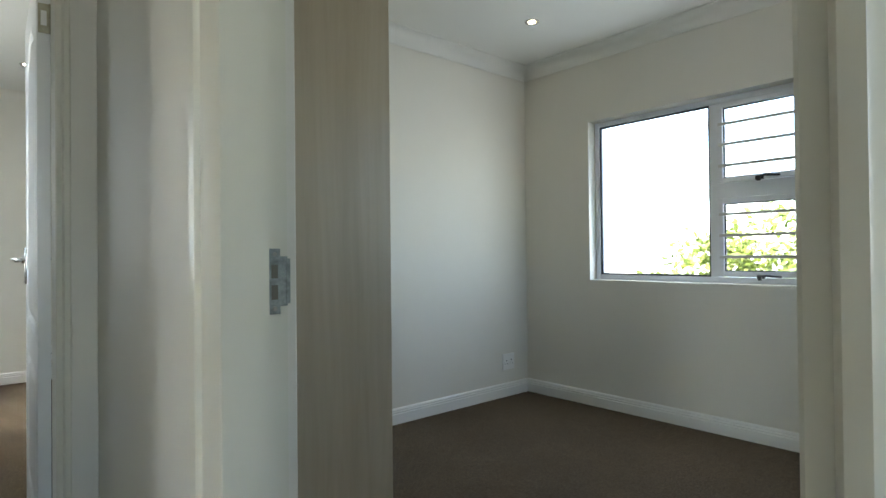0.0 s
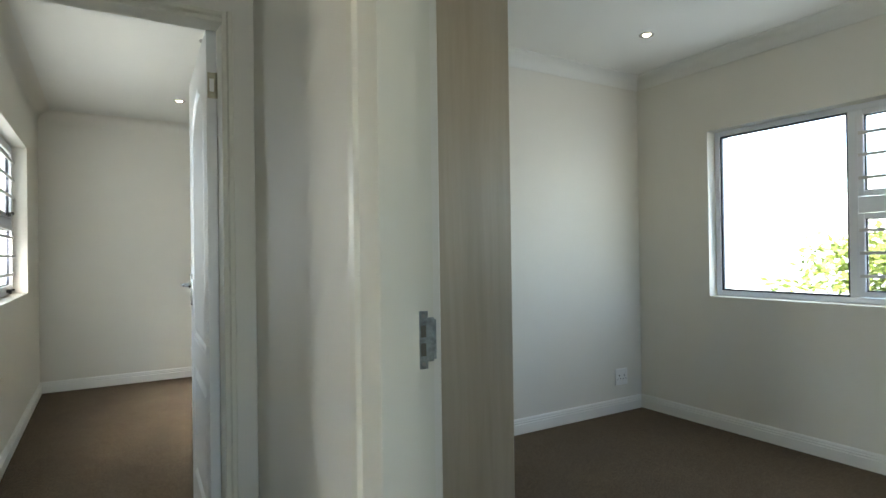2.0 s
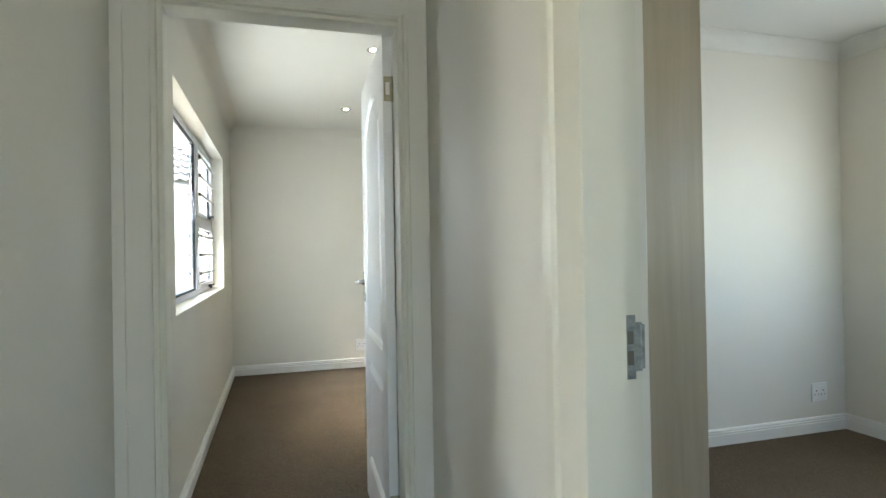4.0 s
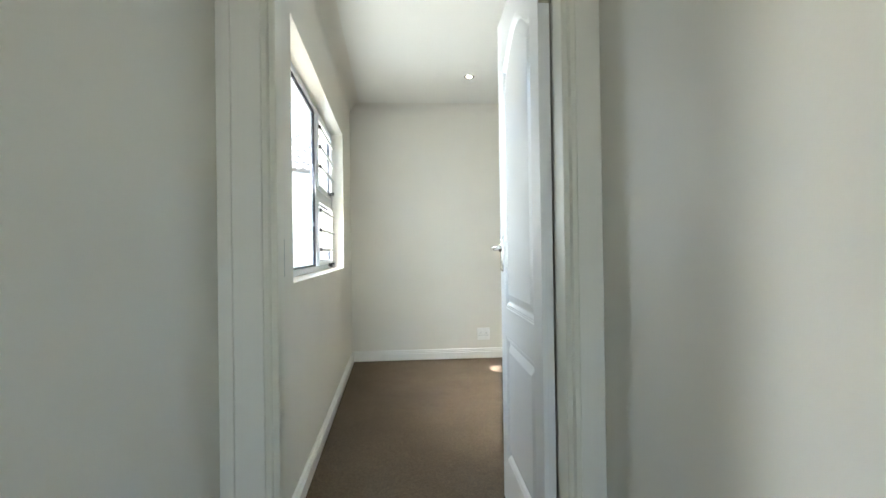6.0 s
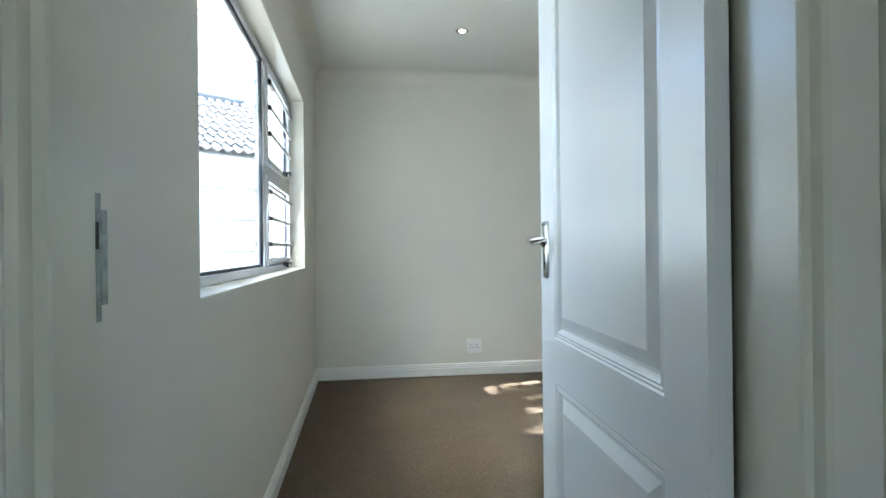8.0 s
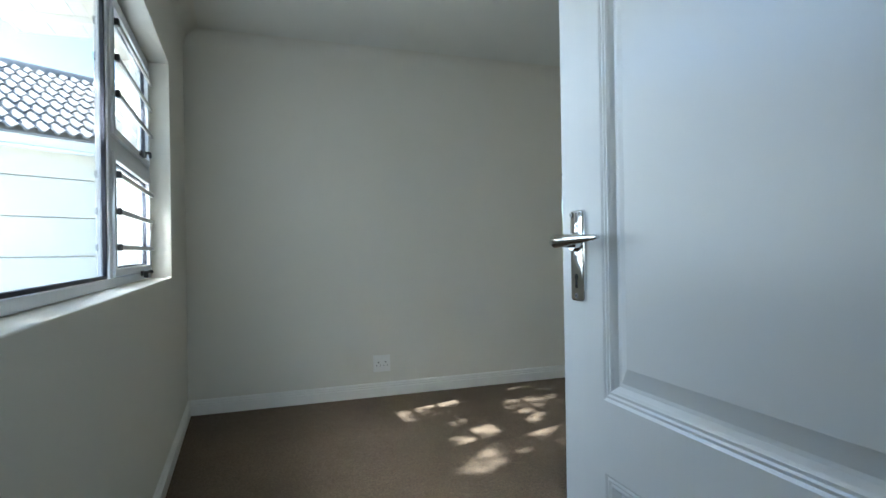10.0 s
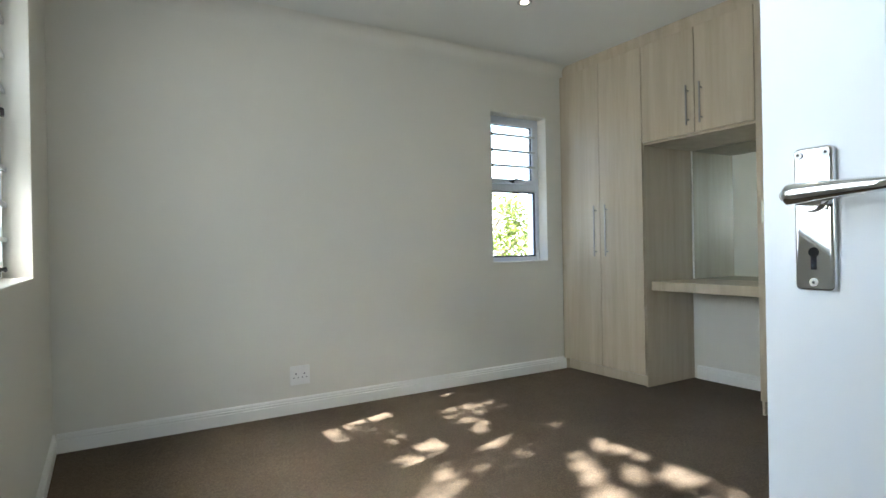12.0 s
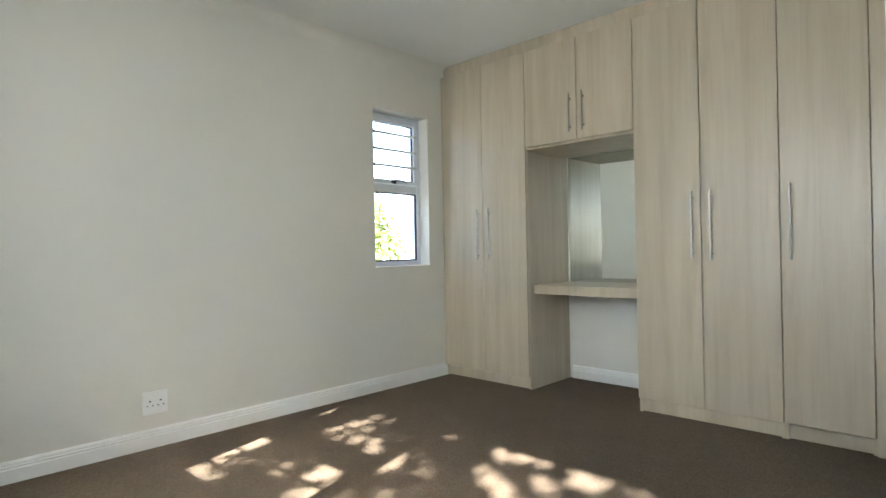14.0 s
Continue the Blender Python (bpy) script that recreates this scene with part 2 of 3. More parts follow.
def wall(name, lo, hi, holes=(), mat=WALL, label="", bevel=0.004, category="wall"):
    """A wall block with openings cut right through it; holes are boxes."""
    cuts = [sorted({lo[i], hi[i], *[v for h in holes for v in (h[0][i], h[1][i]) if lo[i] < v < hi[i]]}) for i in range(3)]
    n = [len(c) - 1 for c in cuts]

    def solid(i, j, k):
        if not (0 <= i < n[0] and 0 <= j < n[1] and 0 <= k < n[2]):
            return False
        p = [(cuts[a][s] + cuts[a][s + 1]) / 2 for a, s in enumerate((i, j, k))]
        return not any(all(h[0][a] < p[a] < h[1][a] for a in range(3)) for h in holes)
    bm = bmesh.new()
    made = {}

    def vert(i, j, k):
        if (i, j, k) not in made:
            made[i, j, k] = bm.verts.new((cuts[0][i], cuts[1][j], cuts[2][k]))
        return made[i, j, k]
    for i in range(n[0]):
        for j in range(n[1]):
            for k in range(n[2]):
                if not solid(i, j, k):
                    continue
                for axis in range(3):
                    for side in (0, 1):
                        step = [0, 0, 0]
                        step[axis] = 2 * side - 1
                        if solid(i + step[0], j + step[1], k + step[2]):
                            continue
                        u, w = [a for a in range(3) if a != axis]
                        quad = []
                        for du, dw in ((0, 0), (1, 0), (1, 1), (0, 1)):
                            at = [i, j, k]
                            at[axis] += side
                            at[u] += du
                            at[w] += dw
                            quad.append(vert(*at))
                        bm.faces.new(quad)
    bmesh.ops.recalc_face_normals(bm, faces=bm.faces)
    if bevel:
        sharp = [e for e in bm.edges if len(e.link_faces) == 2 and e.calc_face_angle(0) > 1.0]
        bmesh.ops.bevel(bm, geom=sharp, offset=bevel, segments=3, affect="EDGES", profile=0.5, clamp_overlap=True)
    ob = part(name, bm, mat)
    return tagged(ob, label, category, kind="structure")


# ---------------------------------------------------------------- structure
W1 = (0.864, 3.288, 0.937, 2.05)     # west window opening: y, y, z, z
W2 = (2.832, 3.386, 0.907, 2.081)    # north window opening: x, x, z, z
WA = (-1.08, 0.30, 0.883, 2.0)       # side room window opening: y, y, z, z
OB = (0.115, 0.866, 2.003)           # bedroom doorway: x, x, head
OA = (-1.923, -1.078, 1.985)         # side room doorway: y, y, head

wall("wall_west", (-0.25, DS, GROUND), (0, YN, 2.62), [((-1, W1[0], W1[2]), (1, W1[1], W1[3]))],
     label="off-white painted plaster wall with a wide window opening")
wall("wall_north", (-0.25, YN, GROUND), (4.35, YN + 0.25, 2.62), [((W2[0], 4, W2[2]), (W2[1], 5, W2[3]))],
     label="off-white painted plaster wall with a narrow window opening")
wall("wall_east", (XE, BS - 0.04, GROUND), (4.35, YN, 2.62), label="off-white painted plaster wall behind the cupboards")
wall("wall_between_rooms", (AX - 0.001, AN, 0), (XE, BS, 2.62), label="off-white painted plaster partition between two bedrooms")
wall("wall_door", (0, DS, 0), (HE, DN, 2.62), [((OB[0] - 0.015, -1, -1), (OB[1] + 0.015, 1, OB[2] + 0.015))],
     label="off-white painted wall around the bedroom doorway")
# the doorway is added out of view, letting light onto the east hall wall
wall("wall_hall_west", (-0.25, HS, GROUND), (HW, DS, 2.62), [((-1, -1.72, 0), (1, -1.02, 2.03))],
     label="off-white painted plaster hall wall with a doorway")
wall("wall_hall_east", (HE, HS, 0), (AX, AN, 2.62), [((0, OA[0] - 0.015, -1), (2, OA[1] + 0.015, OA[2] + 0.015))],
     label="off-white painted plaster hall wall with a doorway")
wall("wall_side_room_east", (AE, AS, GROUND), (4.29, AN, 2.62), [((3, WA[0], WA[2]), (5, WA[1], WA[3]))],
     label="off-white painted plaster wall with a window opening")
# unseen wall; its window opening is added to brighten the side room
wall("wall_side_room_south", (AX, AS - 0.15, GROUND), (4.29, AS, 2.62), [((3.1, -9, 1.2), (3.85, 0, 2.05))],
     label="off-white painted plaster wall with a window opening")
# unseen window opening, added to light the hall from behind
wall("wall_hall_south", (-0.25, HS - 0.15, GROUND), (AX, HS, 2.62), [((0.25, -9, 0.8), (0.72, 0, 2.05))],
     label="off-white painted plaster wall with an added window opening at the hall's end")
# made-up room out of view; its opening brings daylight into the hall
wall("wall_added_room_west", (-3.65, HS, GROUND), (-3.4, -0.7, 2.62), [((-9, -2.6, 0.2), (0, -1.9, 2.35))],
     label="off-white painted wall of an added unseen room, with a wide opening to daylight")
wall("wall_added_room_south", (-3.65, HS - 0.15, GROUND), (-0.25, HS, 2.62), label="off-white painted plaster wall")
wall("wall_added_room_north", (-3.4, -0.85, GROUND), (-0.25, -0.7, 2.62), label="off-white painted plaster wall")
floor = wall("floor", (-0.2, HS, -0.12), (4.3, YN + 0.2, 0.0), mat=CARPET, bevel=0,
             label="dark brown short cut-pile carpet", category="floor")
# floor and ceiling of the added room
wall("floor_added_room", (-3.6, HS, -0.12), (-0.2, -0.75, 0.0), mat=CARPET, bevel=0, label="dark brown carpet of an added unseen room", category="floor")
wall("ceiling_added_room", (-3.65, HS - 0.15, CEIL), (-0.25, -0.7, CEIL + 0.12), mat=CEILING, bevel=0, label="white painted ceiling", category="ceiling")
wall("ceiling", (-0.25, HS, CEIL), (4.35, YN + 0.25, CEIL + 0.12), mat=CEILING, bevel=0,
     label="smooth white painted ceiling", category="ceiling")
# ---------------------------------------------------------------- door frames
def frame_profile(flat, bead, stop=0.08):
    """Section of a pressed steel frame: away from the opening, out of the wall."""
    a, b = flat, flat + bead
    return [(0, -stop), (0, 0.004), (0.003, 0.006), (a - 0.002, 0.004), (a, 0.010), (a + 0.004, 0.014), (b - 0.006, 0.014),
            (b - 0.002, 0.010), (b, -0.001), (0.0155, -0.001), (0.0155, -0.1185), (0.010, -0.1185), (0.010, -stop)]


def door_frame(name, corner_a, corner_b, head, out_a, out_b, up, wide_b=(0.018, 0.022, 0.08), label=""):
    """Two jambs and a head round a doorway; a and b are its clear edges on the floor."""
    holder = thing(name, ((corner_a[0] + corner_b[0]) / 2, (corner_a[1] + corner_b[1]) / 2, 0), label, "door frame", kind="structure")
    for at, out, section in ((corner_a, out_a, (0.018, 0.022)), (corner_b, out_b, wide_b)):
        bm = bmesh.new()
        add_strip(bm, frame_profile(*section), (*at, 0), (*at, head + 0.04), out, up)
        part("jamb", bm, FRAME, holder, smooth=35)
    a, b = Vector((*corner_a, head)) , Vector((*corner_b, head))
    bm = bmesh.new()
    add_strip(bm, frame_profile(0.018, 0.022), a, b, (0, 0, 1), up)
    part("head", bm, FRAME, holder, smooth=35)
    return holder


room_frame = door_frame("door_frame_1", (OB[0], DS), (OB[1], DS), OB[2], (-1, 0, 0), (1, 0, 0), (0, -1, 0), (0.018, 0.022, 0.084),
           label="cream painted pressed steel door frame, bedroom doorway")
side_frame = door_frame("door_frame_2", (HE, OA[0]), (HE, OA[1]), OA[2], (0, -1, 0), (0, 1, 0), (-1, 0, 0), (0.10, 0.04),
                        label="cream painted pressed steel door frame with strike plate")


def strike_plate(parent):
    y, x, z0, z1 = OA[1] + 0.0098, HE + 0.082, 0.968, 1.085
    bm = bmesh.new()
    add_box(bm, (x, y - 0.003, z0), (x + 0.022, y, z1), 0.001)
    add_box(bm, (x + 0.020, y - 0.003, z0 + 0.014), (x + 0.036, y, z1 - 0.014), 0.001)
    add_box(bm, (x + 0.033, y - 0.004, z0 + 0.018), (x + 0.041, y + 0.006, z1 - 0.018), 0.001)
    plate = part("strike_plate", bm, ZINC, parent, "scratched zinc strike plate")
    for za, zb in ((z0 + 0.026, z0 + 0.052), (z0 + 0.064, z0 + 0.088)):
        boxes("bolt_slot", SLOT, plate, ((x + 0.005, y - 0.0036, za), (x + 0.017, y - 0.0028, zb)))
    for z in (z0 + 0.010, z1 - 0.010):
        bm = bmesh.new()
        add_tube(bm, (x + 0.011, y - 0.003, z), (x + 0.011, y - 0.0046, z), 0.0042, 12)
        part("screw", bm, STEEL, plate)


strike_plate(side_frame)
keep = boxes("strike_plate", ZINC, room_frame, ((OB[0] - 0.0098, 0.068, 0.972), (OB[0] - 0.0078, 0.092, 1.114)),
             ((OB[0] - 0.0098, 0.090, 0.990), (OB[0] - 0.0070, 0.106, 1.096)), bevel=0.0006, label="zinc strike plate")
boxes("bolt_slot", HOLE, keep, ((OB[0] - 0.0079, 0.073, 1.052), (OB[0] - 0.0074, 0.086, 1.082)))

# ---------------------------------------------------------------- skirtings and cornices
SKIRT = [(0, 0), (0.016, 0), (0.016, 0.062), (0.012, 0.065), (0.012, 0.070), (0.015, 0.073), (0.015, 0.077),
         (0.0105, 0.080), (0.0105, 0.085), (0.0115, 0.087), (0.010, 0.092), (0.006, 0.0975), (0, 0.100)]
COVE = [(0, 0), (0, -0.092), (0.005, -0.092), (0.008, -0.086), (0.008, -0.080)] + \
       [(0.084 - 0.074 * math.cos(a), -0.080 + 0.072 * math.sin(a)) for a in [radians(d) for d in (10, 25, 40, 55, 70, 85)]] + \
       [(0.090, -0.008), (0.093, -0.004), (0.093, 0)]

SOFT = [(0, 0), (0, -0.100)] + [(0.100 - 0.100 * math.cos(a), -0.100 + 0.100 * math.sin(a)) for a in [radians(d) for d in range(9, 90, 9)]] + [(0.100, 0)]


def run(name, profile, mat, a, b, out, label, category, z):
    bm = bmesh.new()
    add_strip(bm, profile, (*a, z), (*b, z), out)
    return tagged(part(name, bm, mat, smooth=30), label, category, kind="structure")


sk, co = "white painted skirting board with grooved top edge", "white moulded plaster cornice"
for a, b, out in (((0.0005, DN), (0.0005, YN), (1, 0, 0)), ((0.015, YN - 0.0005), (3.56, YN - 0.0005), (0, -1, 0)),
                  ((XE - 0.0005, 2.435), (XE - 0.0005, 3.215), (-1, 0, 0)),
                  ((1.74, AN - 0.0005), (AE - 0.015, AN - 0.0005), (0, -1, 0)), ((AE - 0.0005, AS), (AE - 0.0005, AN), (-1, 0, 0))):
    run("baseboard", SKIRT, TRIM, a, b, out, sk, "skirting board", 0.0)
for a, b, out in (((0.0005, DN), (0.0005, YN), (1, 0, 0)), ((0.0, YN - 0.0005), (3.57, YN - 0.0005), (0, -1, 0)),
                  ((1.74, AN - 0.0005), (AE, AN - 0.0005), (0, -1, 0)), ((AE - 0.0005, AS), (AE - 0.0005, AN), (-1, 0, 0)),
                  ((AX, BS + 0.0005), (3.57, BS + 0.0005), (0, 1, 0))):
    soft = a[1] > AN or a[0] < HE
    run("cornice", SOFT if soft else COVE, WALL if soft else CEILING, a, b, out, co if not soft else "smooth white plaster cove", "cornice", CEIL - 0.0005)


# ---------------------------------------------------------------- windows
def window(name, place, width, height, fixed, mullion, transom, bars, handles, label):
    """place(u, v, w): along the wall, up, into the room, from the opening's lower corner at the frame's middle.
    fixed: panes that do not open, sashes: the rest. All rectangles are (u0, u1, v0, v1)."""
    holder = thing(name, place(width / 2, 0, 0), label, "window", kind="structure")

    def block(nm, mat, parent, *rects, bevel=0.003, label=""):
        return boxes(nm, mat, parent, *[(place(u0, v0, w0), place(u1, v1, w1)) for u0, u1, v0, v1, w0, w1 in rects], bevel=bevel, label=label)

    def ring(r, t, w0, w1):
        u0, u1, v0, v1 = r
        return [(u0, u0 + t, v0, v1, w0, w1), (u1 - t, u1, v0, v1, w0, w1), (u0 + t, u1 - t, v0, v0 + t, w0, w1), (u0 + t, u1 - t, v1 - t, v1, w0, w1)]
    block("window_frame", ALU, holder, *ring((0.002, width - 0.002, 0.002, height - 0.002), 0.034, -0.028, 0.022))
    if mullion:
        block("mullion", ALU, holder, (mullion[0], mullion[1], 0.036, height - 0.036, -0.027, 0.021))
    for t in transom:
        block("transom", ALU, holder, (t[0], t[1], t[2], t[3], -0.027, 0.0205))
    for r, opens in fixed:
        inner = r
        if opens:
            sash = block("sash", ALU, holder, *ring(r, 0.03, -0.02, 0.030))
            inner = (r[0] + 0.03, r[1] - 0.03, r[2] + 0.03, r[3] - 0.03)
        else:
            sash = holder
        block("gasket", GASKET, sash, *ring(inner, 0.006 if opens else 0.011, -0.006, 0.012), bevel=0)
        pane = block("pane", GLASS, sash, (inner[0] + 0.001, inner[1] - 0.001, inner[2] + 0.001, inner[3] - 0.001, -0.003, 0.003), bevel=0)
        pane.visible_shadow = False
    for u0, u1, v in bars:
        bar = block("burglar_bar", STEELBAR, holder, (u0, u1, v - 0.009, v + 0.009, 0.034, 0.044), bevel=0.002)
        block("bracket", BLACK, bar, (u0 - 0.004, u0 + 0.022, v - 0.013, v + 0.013, 0.030, 0.046))
    for u, v, way in handles:
        h = block("window_handle", BLACK, holder, (u - 0.022, u + 0.022, v - 0.012, v + 0.012, 0.030, 0.040), label="black casement handle")
        block("grip", BLACK, h, (u - 0.010, u + 0.010, v - 0.020, v + 0.010, 0.040, 0.058))
        bm = bmesh.new()
        pts = [(u, v + 0.004, 0.052), (u + way * 0.04, v + 0.009, 0.066), (u + way * 0.085, v + 0.004, 0.062), (u + way * 0.115, v + 0.002, 0.058)]
        for a, b in zip(pts, pts[1:]):
            add_tube(bm, place(*a), place(*b), 0.0065, 10)
        part("lever", bm, BLACK, h)
    return holder


GASKET = varied("dark_rubber_gasket", (0.012, 0.015, 0.03), 0.1, 30.0, 0.5)
STEELBAR = varied("grey_painted_bar", (0.58, 0.58, 0.57), 0.05, 20, 0.4)
w1w, w1h = W1[1] - W1[0], W1[3] - W1[2]
mu = 2.345 - W1[0]
window("window_1", lambda u, v, w: (-0.12 + w, W1[0] + u, W1[2] + v), w1w, w1h,
       [((0.036, mu, 0.036, w1h - 0.036), False), ((mu + 0.05, w1w - 0.038, 0.04, 0.505), True), ((mu + 0.05, w1w - 0.038, 0.565, w1h - 0.038), True)],
       (mu, mu + 0.048), [(mu + 0.048, w1w - 0.036, 0.508, 0.562)],
       [(mu + 0.075, w1w - 0.022, z - W1[2]) for z in (1.086, 1.220, 1.357, 1.658, 1.793, 1.925)],
       [(mu + 0.60, 0.585, 1), (mu + 0.60, 0.035, 1)],
       "white aluminium window with a fixed pane and barred casements")
w2w, w2h = W2[1] - W2[0], W2[3] - W2[2]
window("window_2", lambda u, v, w: (W2[0] + u, YN + 0.12 - w, W2[2] + v), w2w, w2h,
       [((0.036, w2w - 0.036, 0.036, 0.57), False), ((0.038, w2w - 0.038, 0.635, w2h - 0.038), True)],
       None, [(0.036, w2w - 0.036, 0.572, 0.632)],
       [(0.05, w2w - 0.05, z - W2[2]) for z in (1.680, 1.802, 1.928)],
       [(0.26, 0.655, 1)], "narrow white aluminium window with burglar bars")
waw, wah = WA[1] - WA[0], WA[3] - WA[2]
fu = -0.51 - WA[0]
window("window_3", lambda u, v, w: (AE + 0.10 - w, WA[0] + u, WA[2] + v), waw, wah,
       [((fu, waw - 0.036, 0.036, wah - 0.036), False), ((0.038, fu - 0.05, 0.04, 0.505), True), ((0.038, fu - 0.05, 0.60, wah - 0.038), True)],
       (fu - 0.048, fu), [(0.036, fu - 0.048, 0.508, 0.597)],
       [(0.05, fu - 0.06, z - WA[2]) for z in (1.040, 1.168, 1.294, 1.583, 1.710, 1.832)],
       [(0.285, 0.61, -1), (0.285, 0.042, -1)], "white aluminium window with a fixed pane and barred casements")


# ---------------------------------------------------------------- bedroom door
def arch_loop(y0, y1, z0, shoulder, rise, inset):
    """Outline of a panel with an eyebrow top, moved inwards by inset."""
    a, b, lo = y0 + inset, y1 - inset, z0 + inset
    pts = [(a, lo), (b, lo)]
    steps = 14
    for i in range(steps + 1):
        f = i / steps
        z = shoulder - inset + rise * (0.5 - 0.5 * math.cos(2 * math.pi * f)) ** 0.8 if rise else shoulder - inset
        pts.append((b + (a - b) * f, z))
    return pts


def bedroom_door():
    """Built with its hinge edge at the origin, reaching along +y, the seen face at x = 0 and looking to -x."""
    L, z0, z1, T = 0.803, 0.010, 2.020, 0.034
    door = thing("bedroom_door", (0, 0, 0), "white painted moulded two-panel door standing wide open", "door")
    bm = bmesh.new()
    steps = [(0, 0), (0.004, 0.0022), (0.008, 0.0014), (0.011, 0.0030), (0.015, 0.0024), (0.019, 0.0052), (0.022, 0.0080),
             (0.025, 0.0110), (0.031, 0.0112), (0.055, 0.0022), (0.058, 0.0010)]
    pa, pb = 0.119, L - 0.119
    panels = [(pa, pb, 0.824, 1.80, 0.10), (pa, pb, 0.205, 0.712, 0.0)]

    def flat(y0, y1, za, zb):
        bm.faces.new([bm.verts.new((0, y, z)) for y, z in ((y0, za), (y1, za), (y1, zb), (y0, zb))])
    flat(0, pa, z0, z1)
    flat(pb, L, z0, z1)
    flat(pa, pb, z0, panels[1][2])
    flat(pa, pb, panels[1][3], panels[0][2])
    for p in panels:
        rows = []
        for inset, depth in steps:
            rows.append([bm.verts.new((depth, y, z)) for y, z in arch_loop(*p, inset)])
        for r, s in zip(rows, rows[1:]):
            for i in range(len(r)):
                j = (i + 1) % len(r)
                bm.faces.new((r[i], r[j], s[j], s[i]))
        bm.faces.new(rows[-1])
    top = arch_loop(*panels[0], 0)[2:]
    for (ya, za), (yb, zb) in zip(top, top[1:]):
        bm.faces.new([bm.verts.new((0, y, z)) for y, z in ((ya, za), (ya, z1), (yb, z1), (yb, zb))])
    bmesh.ops.remove_doubles(bm, verts=bm.verts, dist=0.00005)
    for a, b in (((0, z0), (0, z1)), ((0, z1), (L, z1)), ((L, z1), (L, z0)), ((L, z0), (0, z0))):
        bm.faces.new([bm.verts.new(v) for v in ((0, *a), (0, *b), (0.0145, *b), (0.0145, *a))])
    add_box(bm, (0.014, 0, z0), (T, L, z1), 0.001)
    bmesh.ops.remove_doubles(bm, verts=bm.verts, dist=0.00005)
    part("leaf", bm, DOORPAINT, door)

    def furniture(side):
        """Handle set; side -1: on the seen face, 1: on the other."""
        fx = 0.0 if side < 0 else T
        yc, za, zb = L - 0.056, 0.970, 1.119
        bm = bmesh.new()
        for x, w in ((fx, 0.0), (fx + side * 0.0050, 0.0), (fx + side * 0.0068, 0.0012), (fx + side * 0.0075, 0.0035)):
            ring = []
            for cy, cz, turn in ((yc + 0.0135, zb - 0.006, 0), (yc - 0.0135, zb - 0.006, 90), (yc - 0.0135, za + 0.006, 180), (yc + 0.0135, za + 0.006, 270)):
                for d in (0, 30, 60, 90):
                    a = radians(turn + d)
                    ring.append(bm.verts.new((x, cy + (0.006 - w) * math.cos(a), cz + (0.006 - w) * math.sin(a))))
            if w or x != fx:
                for k in range(len(ring)):
                    bm.faces.new((last[k], last[(k + 1) % len(ring)], ring[(k + 1) % len(ring)], ring[k]))
            last = ring
        bm.faces.new(last)
        plate = part("handle_plate", bm, CHROME, door, "polished chrome back plate", smooth=40)
        zl = 1.067
        bm = bmesh.new()
        add_tube(bm, (fx + side * 0.006, yc, zl), (fx + side * 0.016, yc, zl), 0.0165, 24, 0.0145)
        add_tube(bm, (fx + side * 0.015, yc, zl), (fx + side * 0.045, yc, zl), 0.0095, 20)
        part("rose", bm, CHROME, plate, smooth=40)
        bm = bmesh.new()
        n, ring_n, rows = 16, 16, []
        for i in range(n + 1):
            f = i / n
            y = yc + 0.011 - 0.128 * f
            x = fx + side * (0.043 + 0.007 * math.sin(f * 3.0) - 0.004 * f)
            z = zl + 0.001 + 0.004 * f
            ry = 0.0088 * (1 - f) ** 0.8 + 0.0034
            rx = 0.0060 * (1 - f) ** 0.8 + 0.0050
            if i == 0:
                ry, rx = 0.005, 0.004
            elif i == 1:
                ry, rx = ry * 0.96, rx * 0.96
            if i == n:
                ry, rx = 0.0022, 0.003
            rows.append([bm.verts.new((x + rx * math.cos(k * math.tau / ring_n), y, z + ry * math.sin(k * math.tau / ring_n))) for k in range(ring_n)])
        for r, s in zip(rows, rows[1:]):
            for k in range(ring_n):
                bm.faces.new((r[k], r[(k + 1) % ring_n], s[(k + 1) % ring_n], s[k]))
        bm.faces.new(rows[0])
        bm.faces.new(rows[-1][::-1])
        part("lever", bm, CHROME, plate, smooth=60)
        bm = bmesh.new()
        x = fx + side * 0.0079
        add_tube(bm, (x - side * 0.001, yc, 1.010), (x, yc, 1.010), 0.0052, 16)
        add_box(bm, (x - side * 0.001, yc - 0.0028, 0.992), (x, yc + 0.0028, 1.010))
        part("keyhole", bm, HOLE, plate)
        for y, z in ((yc - 0.0135, zb - 0.0075), (yc + 0.0135, zb - 0.0075), (yc, za + 0.009)):
            bm = bmesh.new()
            add_tube(bm, (x - side * 0.002, y, z), (x + side * 0.0008, y, z), 0.0042, 14)
            part("screw", bm, STEEL, plate)
            bm = bmesh.new()
            add_tube(bm, (x, y, z), (x + side * 0.0011, y, z), 0.0017, 6)
            part("screw_socket", bm, HOLE, plate)
    furniture(-1)
    furniture(1)
    boxes("lock_forend", BRASS, door, ((0.007, L, 0.975), (0.028, L + 0.0015, 1.115)), bevel=0.0005)
    boxes("latch_bolt", BRASS, door, ((0.010, L, 1.044), (0.026, L + 0.010, 1.069)), bevel=0.001)
    for z in (1.769, 0.22):
        bm = bmesh.new()
        add_box(bm, (0.003, -0.0018, z), (0.031, 0.001, z + 0.092), 0.0005)
        hinge = part("hinge", bm, BRASS, door, "dull brass butt hinge")
        boxes("hinge_slot", PLASTIC, hinge, ((0.010, -0.0022, z + 0.024), (0.025, -0.0015, z + 0.070)))
        bm = bmesh.new()
